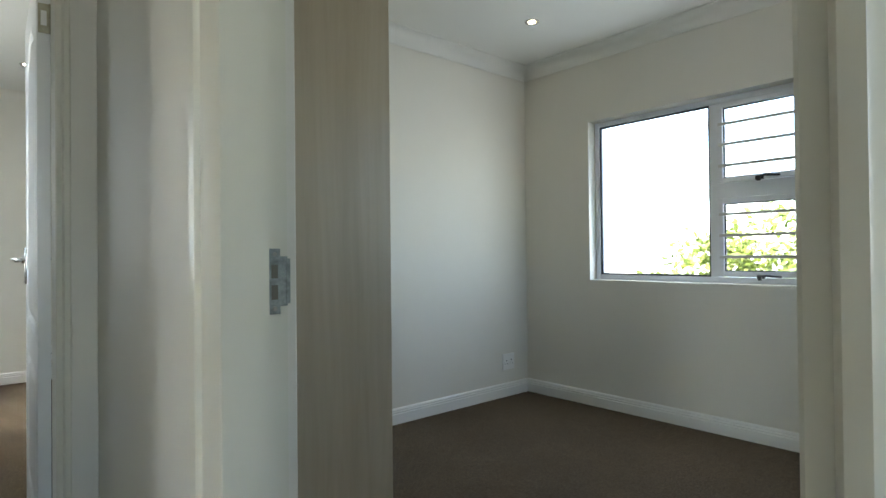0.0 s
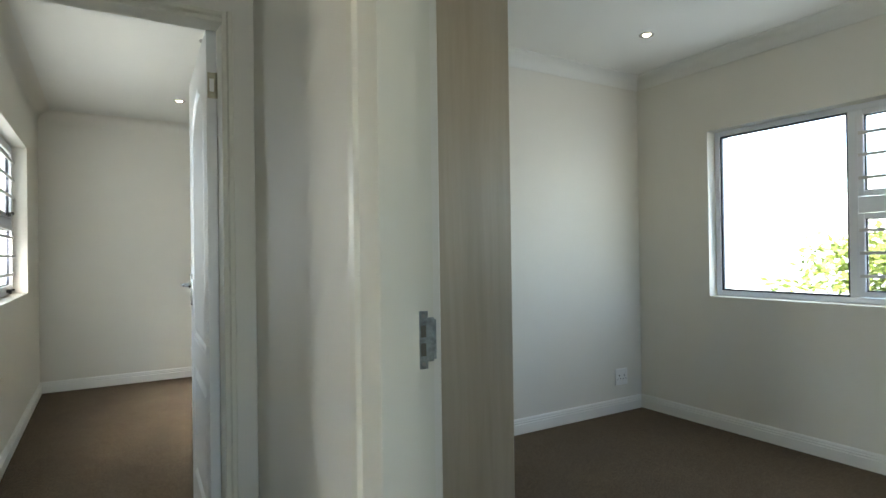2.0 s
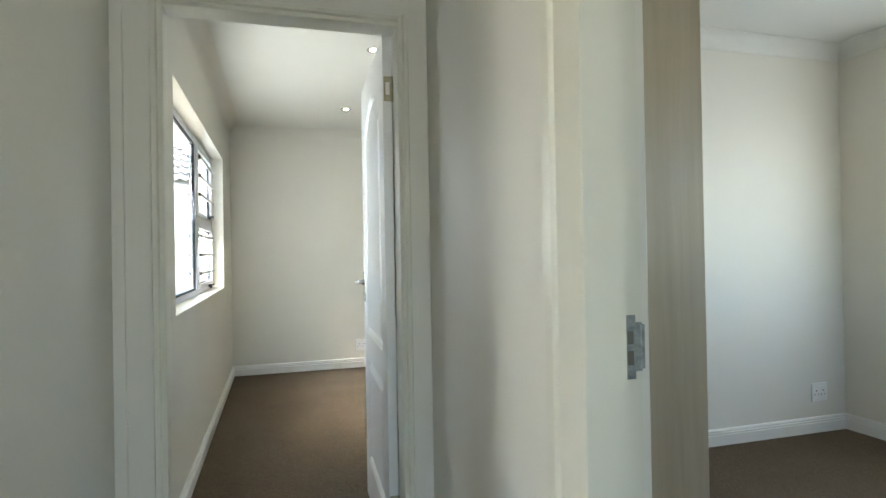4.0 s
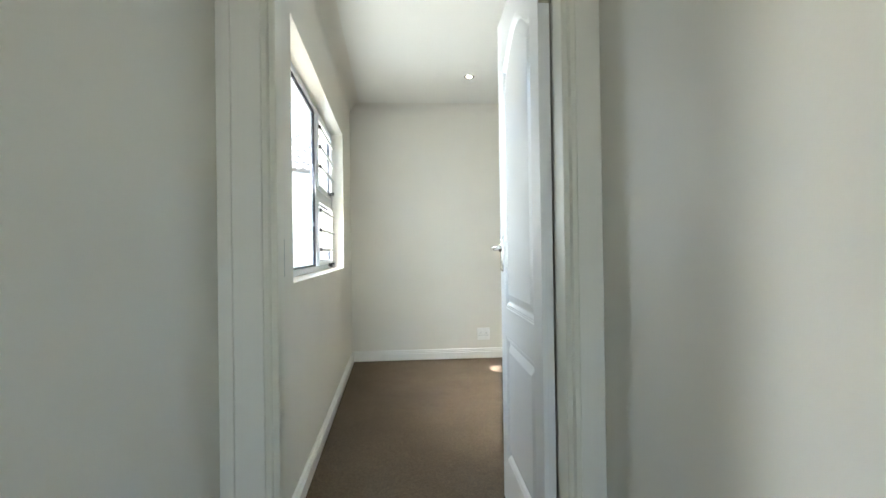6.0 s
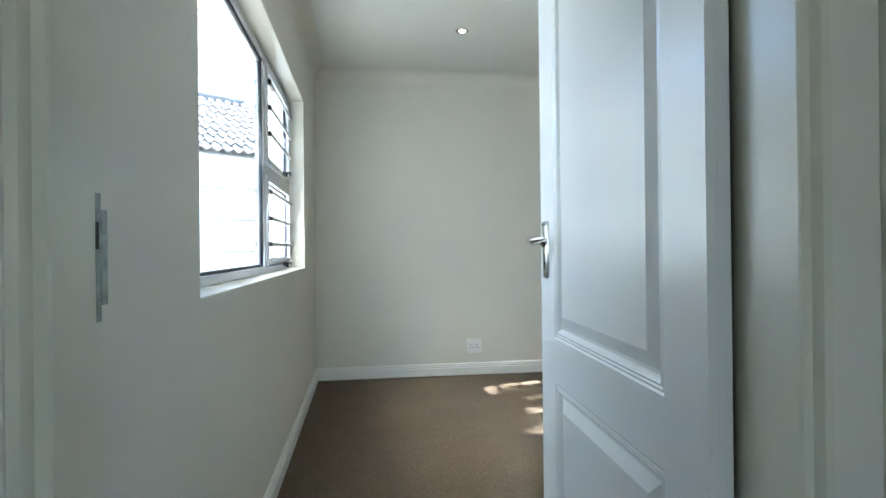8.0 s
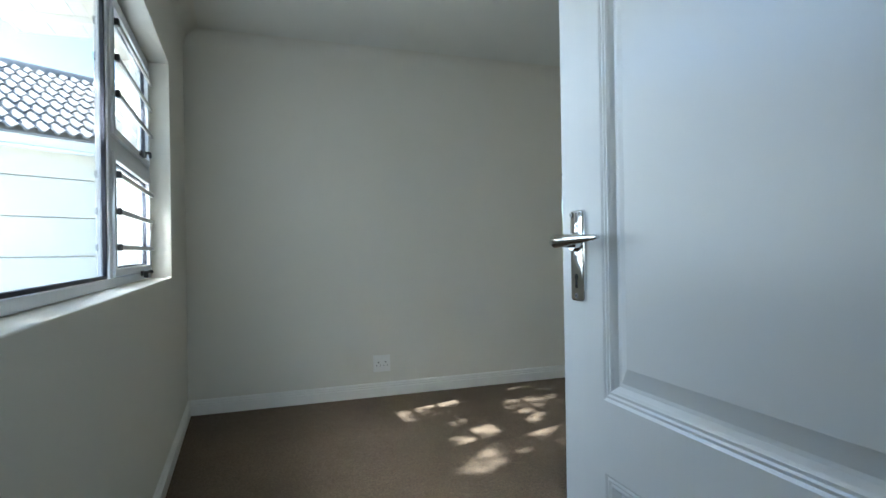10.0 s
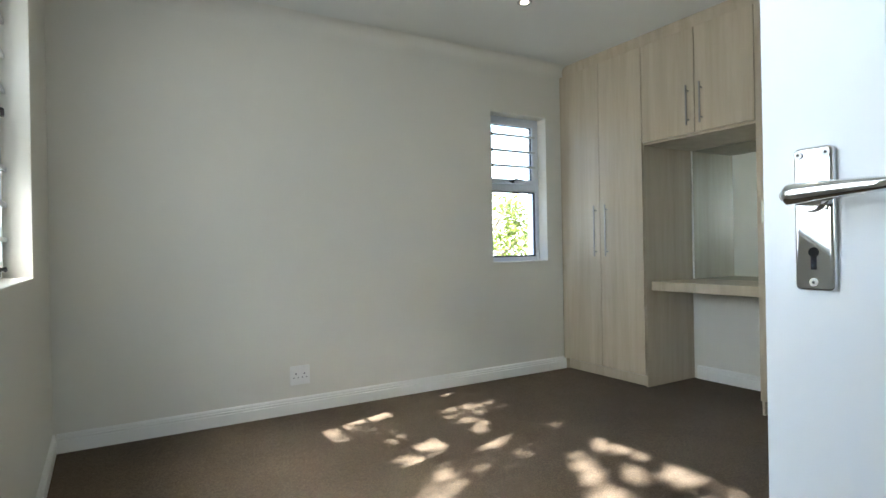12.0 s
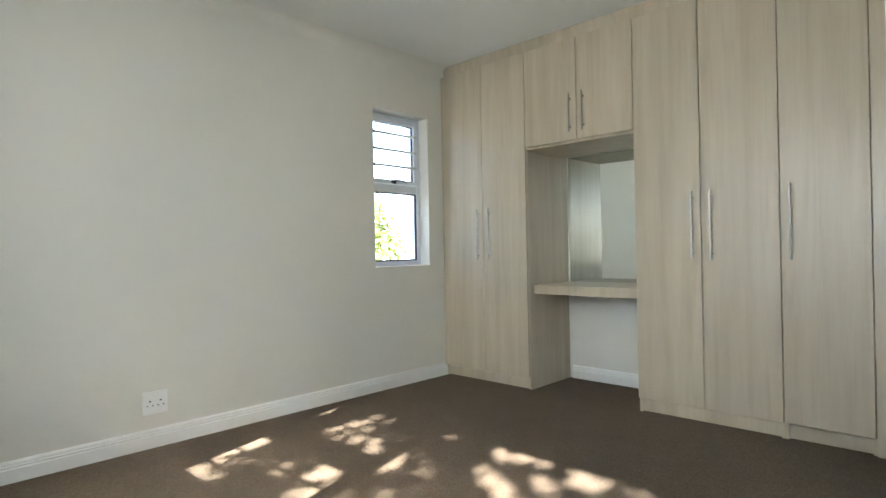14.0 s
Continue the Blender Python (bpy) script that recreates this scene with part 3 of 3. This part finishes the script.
        add_tube(bm, (0.0345, -0.004, z), (0.0345, -0.004, z + 0.092), 0.0045, 12)
        part("hinge_pin", bm, BRASS, hinge, smooth=40)
    turn = math.degrees(math.atan2(0.037, 0.808))
    door.matrix_basis = pose(0.8335, 0.093, 0, 0, 0, -turn)
    return door


bedroom_door()


# ---------------------------------------------------------------- built-in cupboards
FX = 3.54            # front of the cupboard doors
CX = FX + 0.022      # front of the carcasses
DTOP, DLOW = 2.432, 0.088


def bar_handle(parent, y, z0, z1):
    bm = bmesh.new()
    add_tube(bm, (FX - 0.030, y, z0 - 0.02), (FX - 0.030, y, z1 + 0.02), 0.0060, 14)
    bar = part("handle", bm, STEEL, parent, "brushed steel bar handle", smooth=40)
    for z in (z0 + 0.015, z1 - 0.015):
        bm = bmesh.new()
        add_tube(bm, (FX - 0.030, y, z), (FX + 0.0005, y, z), 0.0045, 12)
        part("post", bm, STEEL, bar, smooth=40)


def cupboard(name, y0, y1, doors, z0, z1, handle_z, plinth, label):
    """A carcass of boards with doors on it; doors: (y0, y1, handle y)."""
    unit = thing(name, (CX + 0.26, (y0 + y1) / 2, 0 if plinth else z0), label, "cupboard", "bedroom cupboards")
    low = z0 - 0.018 if not plinth else 0.0
    t = 0.016
    for ya, yb in ((y0, y0 + t), (y1 - t, y1)):
        boxes("side_panel", OAK, unit, ((CX, ya, low), (XE - 0.004, yb, z1 + 0.010)), bevel=0.0006)
    boxes("back_panel", OAK, unit, ((XE - 0.012, y0 + t, low + 0.02), (XE - 0.005, y1 - t, z1)))
    boxes("top_panel", OAK, unit, ((CX, y0 + t, z1 - 0.006), (XE - 0.012, y1 - t, z1 + 0.010)))
    boxes("bottom_panel", OAK, unit, ((CX, y0 + t, z0 - 0.002 if plinth else z0 - 0.018), (XE - 0.012, y1 - t, z0 + 0.014 if plinth else z0 - 0.002)), bevel=0.0006)
    if plinth:
        boxes("plinth", OAK, unit, ((CX + 0.026, y0 + t, 0.0), (CX + 0.042, y1 - t, z0 - 0.017)))
    for a, b, hy in doors:
        d = boxes("cupboard_door", OAK, unit, ((FX, a + 0.0027, z0), (CX - 0.002, b - 0.0027, z1)), bevel=0.0012)
        bar_handle(d, hy, *handle_z)
    return unit


Y = [4.076, 3.648, 3.242, 2.820, 2.426, 2.032, 1.634, 1.249]
TALL = (0.960, 1.312)
cupboard("tall_cupboard", Y[2], Y[0], [(Y[1], Y[0], 3.685), (Y[2], Y[1], 3.572)], DLOW, DTOP, TALL, True,
         "tall pale oak laminate two-door cupboard beside the window")
cupboard("wall_cupboard", Y[4] + 0.0005, Y[2] - 0.0005, [(Y[3], Y[2], 2.862), (Y[4], Y[3], 2.765)], 1.748, DTOP, (1.818, 2.038), False,
         "pale oak laminate two-door top cupboard above the dressing table")
cupboard("tall_cupboard", Y[6], Y[4], [(Y[5], Y[4], 2.075), (Y[6], Y[5], 1.972)], DLOW, DTOP, TALL, True,
         "tall pale oak laminate two-door cupboard, doors shut")
cupboard("tall_cupboard", Y[7], Y[6] - 0.0005, [(Y[7], Y[6], 1.582)], DLOW, DTOP, TALL, True,
         "tall narrow pale oak laminate cupboard with one door")
tagged(boxes("filler_panel", OAK, None, ((FX + 0.004, BS + 0.002, 0), (FX + 0.022, Y[7] - 0.002, DTOP)), bevel=0.001),
       "pale oak laminate filler panel beside the cupboards", "panel")
bm = bmesh.new()
add_strip(bm, [(0.0, 0), (0.004, 0), (0.010, 0.040), (0.014, CEIL - DTOP - 0.0055), (-0.016, CEIL - DTOP - 0.0055), (-0.016, 0)],
          (CX, BS + 0.002, DTOP + 0.004), (CX, YN - 0.03, DTOP + 0.004), (-1, 0, 0))
tagged(part("cupboard_cornice", bm, OAK), "pale oak laminate strip between cupboards and ceiling", "trim")
desk = boxes("dressing_table_top", OAK, None, ((3.597, Y[4] + 0.0175, 0.694), (XE - 0.001, Y[2] - 0.0175, 0.757)), bevel=0.0015)
tagged(desk, "thick pale oak laminate dressing table top in niche", "table top")
glass = thing("mirror", (XE - 0.004, (Y[2] + Y[4]) / 2, 0.758), "large frameless wall mirror above the dressing table", "mirror")
boxes("mirror_glass", MIRROR, glass, ((XE - 0.009, Y[4] + 0.018, 0.758), (XE - 0.003, Y[2] - 0.018, 1.727)), bevel=0.001)
boxes("mirror_backing", BLACK, glass, ((XE - 0.003, Y[4] + 0.020, 0.760), (XE - 0.0005, Y[2] - 0.020, 1.725)))

# side room wardrobe: only its end panel faces the doorway
ward = thing("wardrobe", (1.43, 0.2, 0), "pale oak laminate built-in wardrobe beside the doorway", "wardrobe")
boxes("side_panel", OAK, ward, ((AX + 0.002, -0.50, 0), (1.735, -0.482, CEIL - 0.001)), bevel=0.0012)
boxes("body", OAK, ward, ((AX + 0.002, -0.4815, 0), (1.712, AN - 0.002, CEIL - 0.001)), bevel=0.001)
boxes("wardrobe_door", OAK, ward, ((1.713, -0.4815, 0.10), (1.731, 0.19, 2.43)), ((1.713, 0.195, 0.10), (1.731, AN - 0.004, 2.43)), bevel=0.001)


# ---------------------------------------------------------------- sockets and downlights
def socket(place, label):
    """place(u, v, w): along the wall, up, out of the wall, from the plate's middle."""
    s = thing("wall_socket", place(0, 0, 0), label, "socket", "wall sockets")

    def blk(nm, mat, parent, u0, u1, v0, v1, w0, w1, bevel=0.0):
        return boxes(nm, mat, parent, (place(u0, v0, w0), place(u1, v1, w1)), bevel=bevel)
    face = blk("face_plate", PLASTIC, s, -0.063, 0.063, -0.060, 0.060, 0.0, 0.009, 0.003)
    blk("insert", PLASTIC, face, -0.052, 0.052, -0.042, 0.042, 0.009, 0.0105, 0.0008)
    for c in (-0.027, 0.027):
        for du, dv, r in ((0, 0.010, 0.0048), (-0.0135, -0.014, 0.0036), (0.0135, -0.014, 0.0036)):
            bm = bmesh.new()
            add_tube(bm, place(c + du, dv, 0.0095), place(c + du, dv, 0.0109), r, 12)
            part("pin_hole", bm, HOLE, face)
        blk("rocker", PLASTIC, face, c + 0.010, c + 0.022, 0.026, 0.038, 0.0105, 0.0135, 0.001)
    return s


socket(lambda u, v, w: (1.295 + u, YN - w, 0.238 + v), "white plastic double wall socket above the skirting")
socket(lambda u, v, w: (3.815 + u, AN - w, 0.258 + v), "white plastic double wall socket near the corner")


def downlight(x, y):
    d = thing("downlight", (x, y, CEIL), "lit recessed ceiling downlight with chrome trim", "downlight", "ceiling downlights")
    bm = bmesh.new()
    prof = [(0.0200, 0.0), (0.031, -0.003), (0.033, -0.0045), (0.038, -0.0065), (0.044, -0.004), (0.046, -0.0005)]
    rows = [[bm.verts.new((x + r * math.cos(k * math.tau / 28), y + r * math.sin(k * math.tau / 28), CEIL + z)) for k in range(28)] for r, z in prof]
    for r, s in zip(rows, rows[1:]):
        for k in range(28):
            bm.faces.new((r[k], r[(k + 1) % 28], s[(k + 1) % 28], s[k]))
    part("trim_ring", bm, STEEL, d, smooth=50)
    bm = bmesh.new()
    add_tube(bm, (x, y, CEIL - 0.0045), (x, y, CEIL - 0.001), 0.0205, 24)
    part("lamp_face", bm, LAMP, d, "glowing warm white lamp")
    spot = new("downlight_beam", bpy.data.lights.new("downlight_beam", "SPOT"))
    spot.data.energy, spot.data.color, spot.data.spot_size, spot.data.spot_blend = SPOT_W, (1.0, 0.86, 0.68), radians(110), 0.7
    spot.data.shadow_soft_size = 0.03
    spot.matrix_world = Matrix.Translation((x, y, CEIL - 0.02))
    spot.parent = None
    return d


SPOT_W = 0.2
for x, y in ((1.06, 1.623), (1.06, 3.147), (2.463, 3.21), (3.364, 0.237)):
    downlight(x, y)

# ---------------------------------------------------------------- outside
ground = boxes("ground", PAVING, None, ((-900, -900, GROUND - 0.2), (900, 900, GROUND)))
tagged(ground, "pale paved ground around the houses", "ground", kind="structure")


def in_gap(u, v, turn):
    """Inside an uneven opening of about unit size."""
    a = math.atan2(v, u)
    return math.hypot(u, v) < 1.0 + 0.28 * math.sin(2 * a + turn) + 0.22 * math.sin(3 * a + turn * 2.3) + 0.18 * math.sin(5 * a + turn * 3.1)


def leaves(bm, rng, centre, radius, count, size, gaps=()):
    for _ in range(count):
        d = Vector((rng.gauss(0, 1), rng.gauss(0, 1), rng.gauss(0, 1))).normalized() * radius * rng.random() ** 0.45
        c = Vector(centre) + d
        if gaps:
            k = (c.x + 3.3) / 1.36
            y, z = c.y - 0.408 * k, c.z + k
            if any(in_gap((y - gy) / ry, (z - gz) / rz, gy * 7 + gz * 5) for gy, gz, ry, rz in gaps):
                continue
        a = Vector((rng.gauss(0, 1), rng.gauss(0, 1), rng.gauss(0, 0.6))).normalized()
        b = a.cross(Vector((rng.gauss(0, 1), rng.gauss(0, 1), rng.gauss(0, 1)))).normalized()
        s = size * rng.uniform(0.7, 1.3)
        pts = (c - a * s, c + b * s * 0.42 - a * s * 0.2, c + a * s, c - b * s * 0.42 - a * s * 0.2)
        bm.faces.new([bm.verts.new(p) for p in pts])


def tree(name, base, fork, crown, spread, clumps, per_clump, clump_r, size, seed, label, mat=None, gaps=()):
    rng = random.Random(seed)
    t = thing(name, base, label, "tree")
    bm = bmesh.new()
    mid = Vector(base).lerp(Vector(fork), 0.5) + Vector((0.1, -0.08, 0))
    add_tube(bm, base, mid, 0.16, 12, 0.12)
    add_tube(bm, mid, fork, 0.12, 12, 0.085)
    part("trunk", bm, BARK, t, smooth=60)
    spots = []
    while len(spots) < clumps:
        p = Vector((rng.uniform(-1, 1), rng.uniform(-1, 1), rng.uniform(-1, 1)))
        if p.length < 1:
            spots.append(Vector(crown) + Vector((p.x * spread[0], p.y * spread[1], p.z * spread[2])))
    for k in range(7):
        bm = bmesh.new()
        tip = spots[k * (len(spots) // 7)]
        bend = Vector(fork).lerp(tip, 0.5) + Vector((rng.uniform(-0.2, 0.2), rng.uniform(-0.2, 0.2), 0.15))
        add_tube(bm, fork, bend, 0.06, 8, 0.035)
        add_tube(bm, bend, tip, 0.035, 8, 0.012)
        part("limb", bm, BARK, t, smooth=60)
    bm = bmesh.new()
    for p in spots:
        leaves(bm, rng, p, clump_r * rng.uniform(0.6, 1.25), per_clump, size, gaps)
    part("crown", bm, mat or LEAF, t)
    return t


# crown gaps cut to place the sun patches: y, z, half width, half height
CROWN_GAPS = [(2.40, 3.58, 0.20, 0.30), (2.36, 4.14, 0.12, 0.09), (1.63, 3.965, 0.11, 0.065), (1.78, 3.75, 0.06, 0.04), (1.53, 3.77, 0.10, 0.055),
              (1.60, 3.66, 0.11, 0.055), (1.51, 3.53, 0.09, 0.05), (1.83, 3.60, 0.07, 0.035), (1.26, 4.26, 0.09, 0.04), (1.33, 3.97, 0.05, 0.06),
              (1.36, 3.86, 0.06, 0.035), (0.86, 4.21, 0.10, 0.06), (0.72, 4.24, 0.08, 0.07), (0.55, 4.30, 0.11, 0.05), (0.76, 3.97, 0.11, 0.07),
              (0.44, 4.21, 0.12, 0.07), (0.58, 3.88, 0.11, 0.06), (0.60, 4.08, 0.09, 0.05), (0.90, 4.04, 0.05, 0.04), (1.22, 3.56, 0.08, 0.05)]
tree("garden_tree", (-4.7, -0.1, GROUND), (-4.1, 0.35, 2.8), (-3.3, 1.21, 3.97), (1.0, 2.2, 1.3), 340, 110, 0.215, 0.042, 12,
     "leafy green garden tree shading the window", gaps=CROWN_GAPS)
tree("garden_tree", (8.4, 0.8, GROUND), (8.4, 0.8, 0.4), (8.4, 0.65, 0.55), (0.9, 1.6, 1.0), 80, 60, 0.34, 0.06, 8,
     "low bushy green tree in the garden")
tree("garden_tree", (7.2, 10.2, GROUND), (7.2, 10.2, 0.6), (7.15, 10.1, 0.9), (1.1, 1.1, 1.3), 80, 60, 0.34, 0.06, 9,
     "low bushy green tree in the garden")


# ---------------------------------------------------------------- neighbouring house
def neighbour():
    """Built along its own axes, then turned: x along the front from its far corner, y to the back, z up."""
    length, deep, eave, pitch = 9.0, 4.4, 2.42, radians(30)
    h = thing("neighbouring_house", (0, 0, 0), "single-storey cream house with a grey tiled roof", "house")
    boxes("wall", PLASTER_OUT, h, ((-length, 0.07, GROUND), (0.35, deep, eave - 0.02)))
    for k in range(6):
        za = max(GROUND, 0.135 + (k - 1) * 0.46)
        zb = min(0.135 + k * 0.46 - 0.011, eave - 0.12)
        if zb > za:
            boxes("wall_board", PLASTER_OUT, h, ((-length, 0, za), (0.4, 0.068, zb)), bevel=0.003)
    boxes("fascia", TRIM, h, ((-length, -0.26, eave - 0.14), (0.45, -0.24, eave + 0.0)), bevel=0.003)
    boxes("gutter_pipe", TRIM, h, ((-length, -0.30, eave - 0.19), (-0.4, -0.262, eave - 0.15)), bevel=0.012)
    boxes("soffit", TRIM, h, ((-length, -0.24, eave - 0.12), (0.45, 0.0, eave - 0.10)))
    course, roll, cols, rows = 0.298, 0.150, 30, 9
    slope = Vector((0, math.cos(pitch), math.sin(pitch)))
    normal = Vector((0, -math.sin(pitch), math.cos(pitch)))
    start = Vector((0.50, -0.30, eave))
    deck = bmesh.new()
    add_strip(deck, [(0, -0.04), (0, -0.015), (rows * course, -0.015), (rows * course, -0.04)], start - Vector((length, 0, 0)), start, slope, normal)
    back = start + slope * (rows * course)
    down = Vector((0, math.cos(pitch), -math.sin(pitch)))
    add_strip(deck, [(0, -0.04), (0, -0.015), (rows * course, -0.015), (rows * course, -0.04)], back - Vector((length, 0, 0)), back, down,
              Vector((0, math.sin(pitch), math.cos(pitch))))
    roof = part("roof", deck, TILE, h)
    us = [i / 12 for i in range(13)]

    def wave(u):
        w = (u * 2) % 1.0
        return 0.040 * (math.sin(math.pi * w / 0.62) if w < 0.62 else -0.2 * math.sin(math.pi * (w - 0.62) / 0.38))
    bm = bmesh.new()
    for v, lift in ((0.0, 0.030), (course + 0.03, 0.0)):
        for low in (0, 1):
            for u in us:
                bm.verts.new(Vector((-u * roll * 2, 0, 0)) + slope * v + normal * (lift + wave(u) - (0.016 if low else 0)))
    bm.verts.ensure_lookup_table()
    n, vs = len(us), bm.verts
    for i in range(n - 1):
        bm.faces.new((vs[i], vs[i + 1], vs[2 * n + i + 1], vs[2 * n + i]))
        bm.faces.new((vs[n + i], vs[n + i + 1], vs[i + 1], vs[i]))
    me = finish("roof_tile", bm, TILE, 40)
    for r in range(rows):
        for c in range(cols):
            ob = new("roof_tile", me)
            ob.parent = roof
            ob.matrix_basis = Matrix.Translation(start + slope * (r * course) - Vector((c * roll * 2, 0, 0)) + normal * random.uniform(-0.003, 0.003))
    bm = bmesh.new()
    add_tube(bm, back + Vector((0, 0, 0.0)), back - Vector((length, 0, 0)), 0.09, 14)
    part("ridge", bm, TILE, h, smooth=40)
    h.matrix_basis = pose(-1.0, 8.3, 0, 0, 0, 36.5)


neighbour()


# ---------------------------------------------------------------- own roof overhang
def eave():
    """The house's own overhang outside the wide window: soffit, fascia, gutter and rafters."""
    y0, y1, x0, x1, z = -0.69, YN + 0.7, -1.10, -0.252, 2.645
    e = thing("roof_eave", ((x0 + x1) / 2, (y0 + y1) / 2, z), "white painted roof overhang with gutter outside the bedroom", "roof", kind="structure")
    for k in range(4):
        a = x0 + (x1 - x0) * k / 4
        boxes("soffit_board", TRIM, e, ((a + 0.003, y0, z), (x0 + (x1 - x0) * (k + 1) / 4 - 0.003, y1, z + 0.014)), bevel=0.002)
    boxes("roof_deck", TILE, e, ((x0 - 0.01, y0, z + 0.10), (x1, y1, z + 0.13)))
    boxes("fascia", TRIM, e, ((x0 - 0.022, y0, z - 0.004), (x0 - 0.002, y1, z + 0.16)), bevel=0.003)
    bm = bmesh.new()
    arc = [(0.055 * math.cos(radians(d)), 0.055 * math.sin(radians(d))) for d in range(180, 361, 15)]
    add_strip(bm, arc + [(0.050, 0.0)] + [(o * 0.9, u * 0.9) for o, u in arc[::-1]], (x0 - 0.08, y0, z + 0.12), (x0 - 0.08, y1, z + 0.12), (1, 0, 0))
    part("gutter", bm, TRIM, e, smooth=40)
    for k in range(6):
        y = y0 + 0.3 + k * 0.95
        boxes("rafter", TRIM, e, ((x0 + 0.002, y, z - 0.045), (x1, y + 0.05, z - 0.001)), bevel=0.003)


eave()
